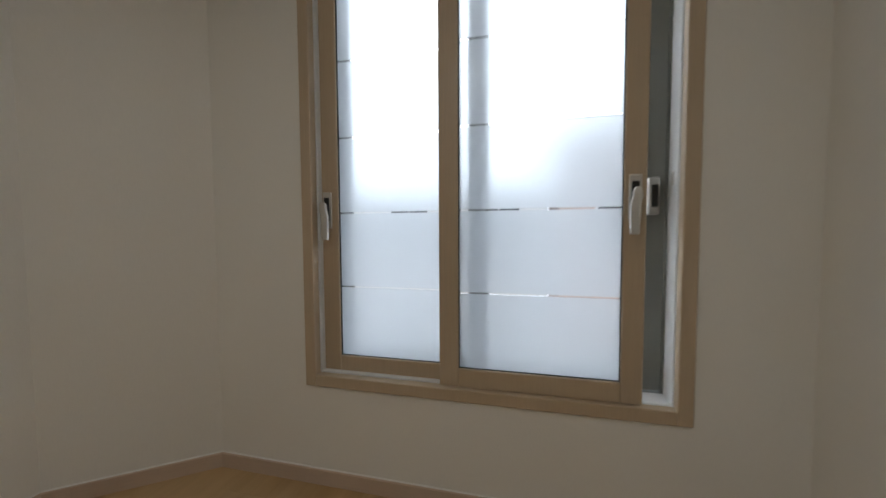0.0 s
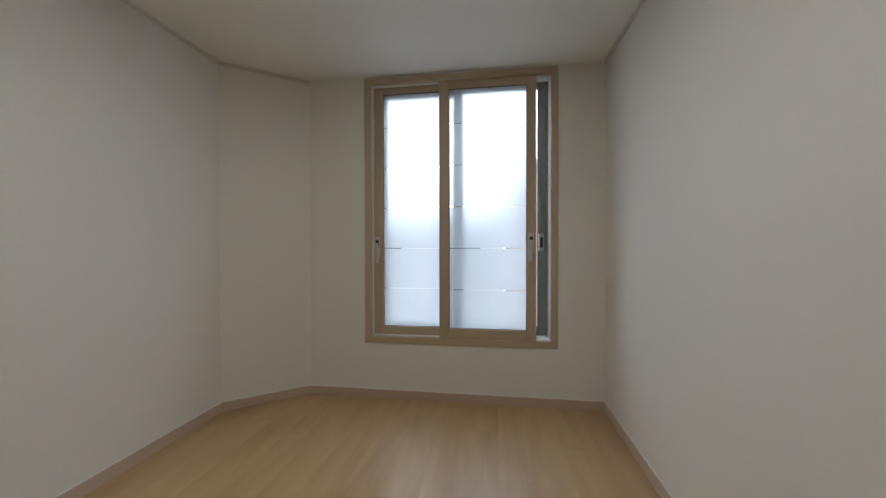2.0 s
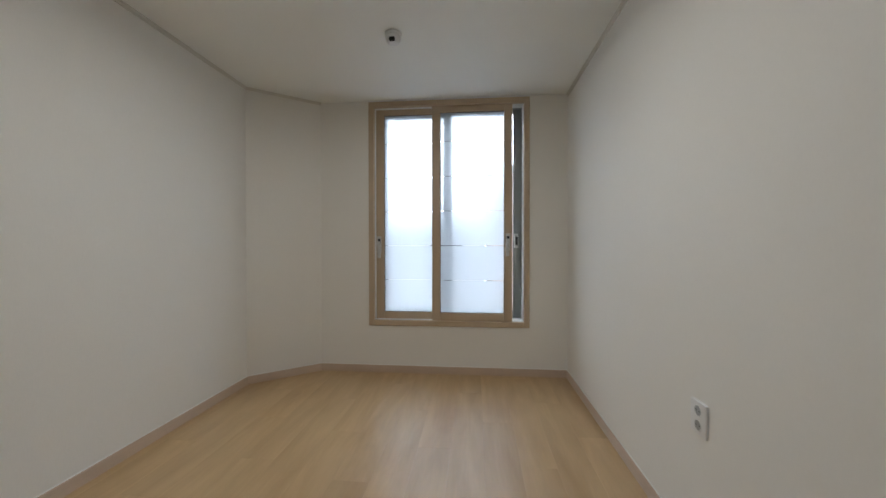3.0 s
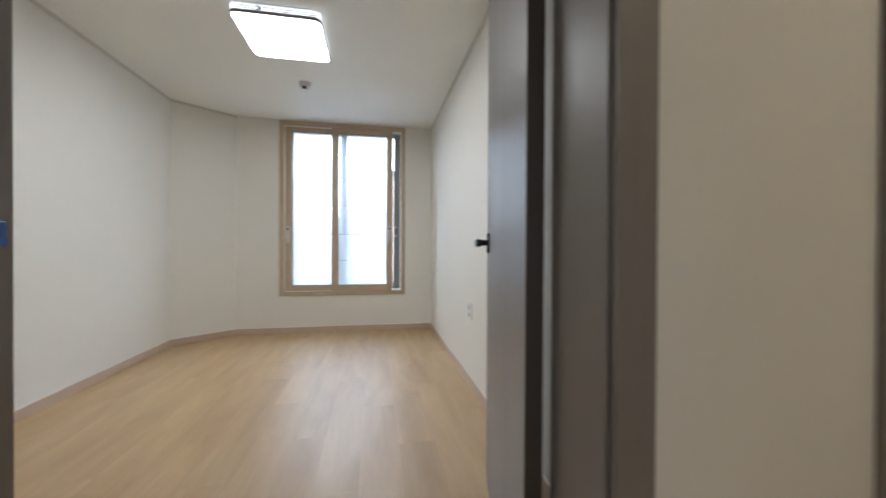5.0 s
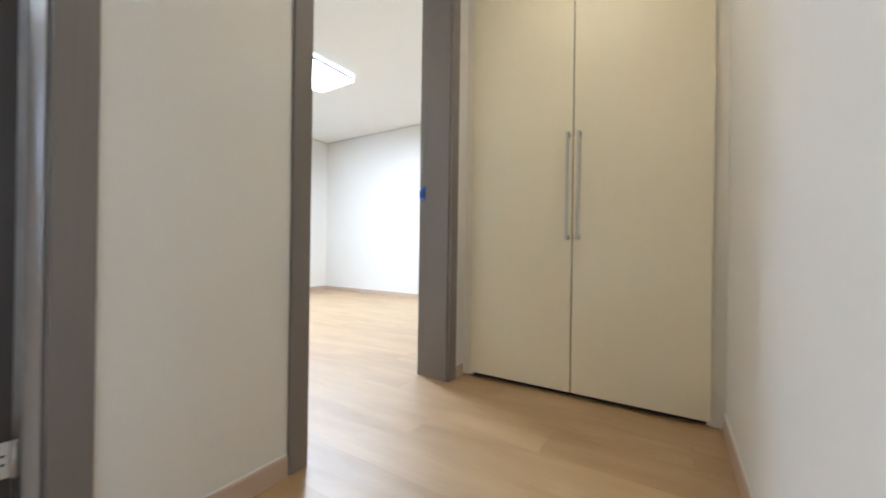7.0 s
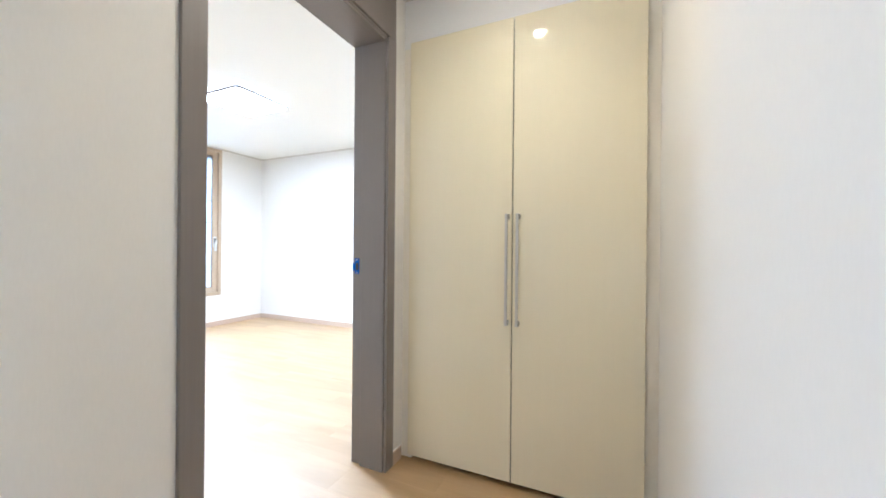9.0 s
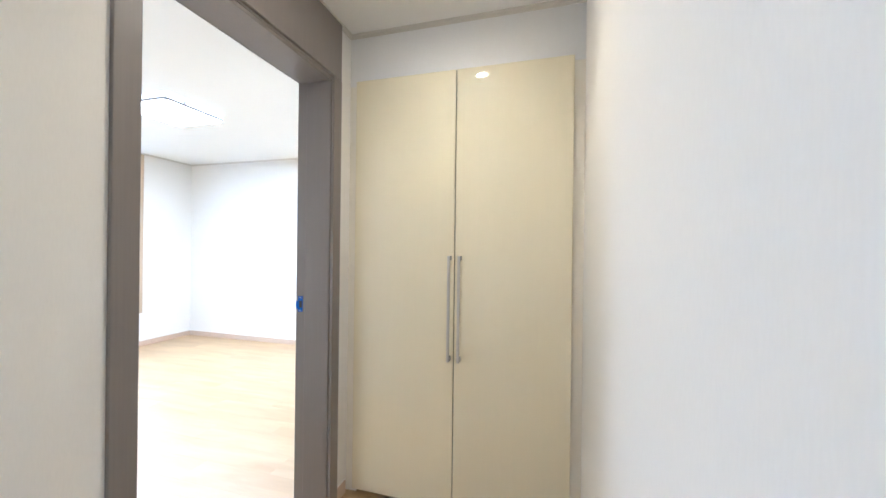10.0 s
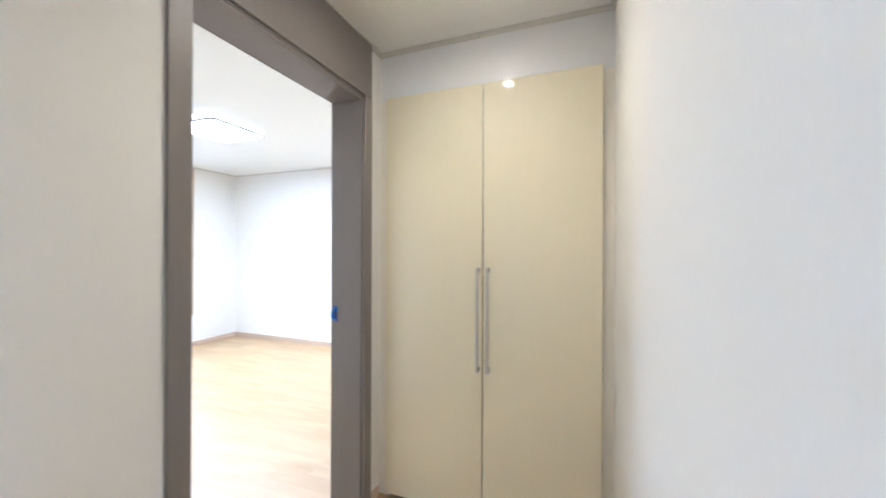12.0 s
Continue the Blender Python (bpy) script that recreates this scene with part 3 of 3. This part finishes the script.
def ceiling_lamp(x, y, zc, half, depth, label, panel, watts, tint):
    lamp = thing("ceiling_lamp", (x, y, zc), label, "ceiling lamp", "square ceiling lamps")
    part("backplate", rounded_slab(x, y, zc - 0.005, zc - 0.001, half * 0.97, 0.035), FASCIA, lamp, "white metal backplate")
    part("rim", rounded_slab(x, y, zc - depth + 0.0015, zc - depth + 0.018, half, 0.045), RIM, lamp, "thin grey metal rim")
    part("diffuser", rounded_slab(x, y, zc - depth, zc - depth + 0.0012, half - 0.008, 0.04), panel, lamp, "glowing white acrylic diffuser")
    beads = bmesh.new()
    n, rows = 30, 3
    step = 2 * (half - 0.012) / n
    hgt = (depth - 0.024) / rows
    for side in range(4):
        for i in range(n + 1):
            for r in range(rows):
                d = -half + 0.012 + i * step + (0.5 * step if r % 2 else 0)
                if abs(d) > half - 0.02 or abs(i - 9) < 1:
                    continue
                e = (half - 0.012) * (1 if side % 2 else -1)
                p = (x + d, y + e) if side < 2 else (x + e, y + d)
                bmesh.ops.create_icosphere(beads, subdivisions=1, radius=step * 0.43, matrix=Matrix.Translation((*p, zc - 0.005 - hgt * (r + 0.5))))
    tagged(part("crystal_band", beads, CRYSTAL, lamp, "band of crystal beads with a faint added glow"), kind="stuff")
    # dark grey core paints the shade between the beads
    part("core", rounded_slab(x, y, zc - depth + 0.018, zc - 0.005, half - 0.03, 0.03), OUTER, lamp)
    shed = bpy.data.lights.new("lamp_light", "AREA")
    shed.shape, shed.size, shed.energy, shed.color = "SQUARE", 2 * half - 0.03, watts, tint
    new("lamp_light", shed).matrix_world = pose(x, y, zc - depth - 0.004)
    return lamp


ceiling_lamp(-1.237, -1.775, CA, 0.256, 0.066, "square white ceiling lamp with a crystal bead edge, lit", PANEL, LAMP_WATTS, (1.0, 0.975, 0.92))
ceiling_lamp(1.86, -1.82, CB, 0.265, 0.07, "square white ceiling lamp in the second bedroom, lit", PANEL_B, LAMP_WATTS_B, (0.92, 0.965, 1.0))

det = thing("smoke_detector", (-1.257, -0.985, CA), "small white smoke detector with a dark slot on the ceiling", "smoke detector")
_d = Matrix.Translation((-1.257, -0.985, CA)) @ Matrix.Rotation(math.pi, 4, "X")
part("base", turned([(0.050, 0.0), (0.050, 0.012), (0.047, 0.016)], 32, _d), PLASTIC, det, smooth=True)
part("housing", turned([(0.043, 0.016), (0.041, 0.044), (0.034, 0.056), (0.02, 0.059)], 32, _d), PLASTIC, det, smooth=True)
for k in range(24):
    a = 2 * math.pi * k / 24
    part("rib", turned([(0.0016, 0.017), (0.0016, 0.035)], 6, _d @ Matrix.Translation((0.0435 * math.cos(a), 0.0435 * math.sin(a), 0))), PLASTIC, det)
part("lens_slot", boxes((-1.273, -1.034, CA - 0.060, -1.240, -1.010, CA - 0.042), bevel=0.003), RUBBER, det, "black sensor slot")

sock = thing("wall_socket", (0, -1.815, 0.465), "white double wall socket on the side wall", "socket")
part("plate", boxes((-0.011, -1.858, 0.463, 0.0, -1.772, 0.577), bevel=0.003, seg=2), PLASTIC, sock)
for z in (0.495, 0.545):
    r = Matrix.Translation((-0.0105, -1.815, z)) @ Matrix.Rotation(-math.pi / 2, 4, "Y")
    o = part("outlet", turned([(0.0205, 0.0), (0.0205, 0.0015), (0.018, 0.0018), (0.0172, 0.0002)], 28, r), PLASTIC, sock, smooth=True)
    # flat grey disc: the shade of the well is put into its colour
    part("recess", turned([(0.0168, 0.0004), (0.0168, 0.0009)], 28, r), CONCRETE, o, "grey disc painted as the outlet well's shade")
    for dy in (-0.0095, 0.0095):
        part("pin_hole", turned([(0.0025, 0.0008), (0.0025, 0.0014)], 12, r @ Matrix.Translation((0, dy, 0))), RUBBER, o)

# ---- hall things ----
closet = thing("built_in_closet", (1.58, -4.405, 0), "tall cream gloss built-in closet with two closed doors", "closet")
part("carcass", boxes((1.30, -4.975, 0.0, 1.88, NF - 0.006, 2.12)), SHADOWGAP, closet, "closet carcass coloured dark as the shade in the door gaps")
part("side_filler", boxes((1.2806, -4.99, 0.0, 1.299, -4.925, 2.125), bevel=0.001), FILLER, closet, "white filler strip")
part("side_filler", boxes((1.2806, -3.878, 0.0, 1.299, NF + 0.005, 2.125), bevel=0.001), FILLER, closet, "white filler strip")
for y0, y1, yh in ((-4.4000, -3.8655, -4.383), (-4.9375, -4.4045, -4.432)):
    d = part("closet_door", boxes((1.262, y0, 0.024, 1.280, y1, 2.142), bevel=0.0015), CLOSET, closet)
    h = part("handle", boxes((1.222, yh - 0.006, 0.742, 1.230, yh + 0.006, 1.244), bevel=0.0015), SATIN, d, "slim satin bar handle")
    for z in (0.742, 1.222):
        part("post", boxes((1.230, yh - 0.006, z, 1.262, yh + 0.006, z + 0.022), bevel=0.001), SATIN, h)
structure("closet_fascia", boxes((1.2806, -4.985, 2.1255, 1.30, NF, CH + 0.02)), FASCIA, "white panel between closet and ceiling", "panel")

dl = thing("downlight", (0.663, -4.413, CH), "small round recessed downlight, lit warm", "downlight")
_d = Matrix.Translation((0.663, -4.413, CH)) @ Matrix.Rotation(math.pi, 4, "X")
part("trim_ring", turned([(0.032, -0.002), (0.032, 0.004), (0.050, 0.003), (0.056, -0.002)], 36, _d), PLASTIC, dl, "white trim ring", smooth=True)
part("lens", turned([(0.030, 0.001), (0.030, 0.005)], 32, _d), SPOT, dl, "glowing warm lens")
beam = bpy.data.lights.new("downlight_beam", "SPOT")
beam.energy, beam.color, beam.spot_size, beam.spot_blend, beam.shadow_soft_size = SPOT_WATTS, (1.0, 0.79, 0.53), radians(130), 1.0, 0.008
new("downlight_beam", beam).matrix_world = pose(0.663, -4.413, CH - 0.016)

# ---- outside ----
structure("sky_backdrop", boxes((-30, 13.0, -3.1, 30, 13.1, 22)), SKYCARD, "plain overcast sky", "sky")


def house(x0, x1, y0, y1, top, material, label):
    h = thing("house", ((x0 + x1) / 2, (y0 + y1) / 2, -3.1), label, "house")
    part("wall", boxes((x0, y0, -3.1, x1, y1, top)), material, h)
    part("roof", boxes((x0 - 0.15, y0 - 0.15, top, x1 + 0.15, y1 + 0.15, top + 0.18), bevel=0.03), CONCRETE, h)
    n = int((x1 - x0) / 1.9)
    for s in range(2):
        for i in range(n):
            cx, z = x0 + (i + 0.5) * (x1 - x0) / n, -2.2 + s * 2.7
            if z + 1.2 > top:
                continue
            w = part("window", boxes((cx - 0.5, y0 - 0.03, z, cx + 0.5, y0 + 0.02, z + 1.15), bevel=0.01), TRACK, h)
            part("pane", boxes((cx - 0.45, y0 - 0.034, z + 0.05, cx - 0.02, y0 - 0.029, z + 1.1)), DARKGLASS, w)
            part("pane", boxes((cx + 0.02, y0 - 0.034, z + 0.05, cx + 0.45, y0 - 0.029, z + 1.1)), DARKGLASS, w)
    return h


house(-9.0, -0.52, 7.0, 11.5, 1.75, STUCCO, "low pale rendered house across the lane")
house(-0.35, 6.5, 6.0, 11.0, 2.9, BRICKM, "red brick house with a flat roof across the lane")

# ---- floor planks, last ----
PW, PL = 0.181, 1.21
shapes = {}


def plank(x0, x1, y0, y1):
    w, l = round(x1 - x0, 3), round(y1 - y0, 3)
    if w < 0.01 or l < 0.01:
        return
    if (w, l) not in shapes:
        bm = bmesh.new()
        g = 0.00015
        lo = [bm.verts.new((sx * (w / 2 - g), sy * (l / 2 - g), -0.007)) for sx, sy in ((-1, -1), (1, -1), (1, 1), (-1, 1))]
        mid_ = [bm.verts.new((sx * (w / 2 - g), sy * (l / 2 - g), -0.0002)) for sx, sy in ((-1, -1), (1, -1), (1, 1), (-1, 1))]
        hi = [bm.verts.new((sx * (w / 2 - 0.00025), sy * (l / 2 - 0.00025), 0)) for sx, sy in ((-1, -1), (1, -1), (1, 1), (-1, 1))]
        for a, b in ((lo, mid_), (mid_, hi)):
            for i in range(4):
                bm.faces.new((a[i], a[(i + 1) % 4], b[(i + 1) % 4], b[i]))
        bm.faces.new(hi)
        shapes[w, l] = mesh_of("plank", bm, OAK)
    ob = new("plank", shapes[w, l])
    ob.parent = floor
    ob.location = ((x0 + x1) / 2, (y0 + y1) / 2, 0)


def lay(xa, xb, ya, yb):
    k = math.floor(xa / PW)
    while k * PW < xb:
        start = ya - PL * ((k * 0.37) % 1.0)
        y = start
        while y < yb:
            plank(max(xa, k * PW), min(xb, (k + 1) * PW), max(ya, y), min(yb, y + PL))
            y += PL
        k += 1


lay(-2.66, 3.66, -5.05, 0.12)
lay(-4.35, -2.66, -5.05, -3.7)
lay(-4.35, -0.95, -8.05, -5.05)
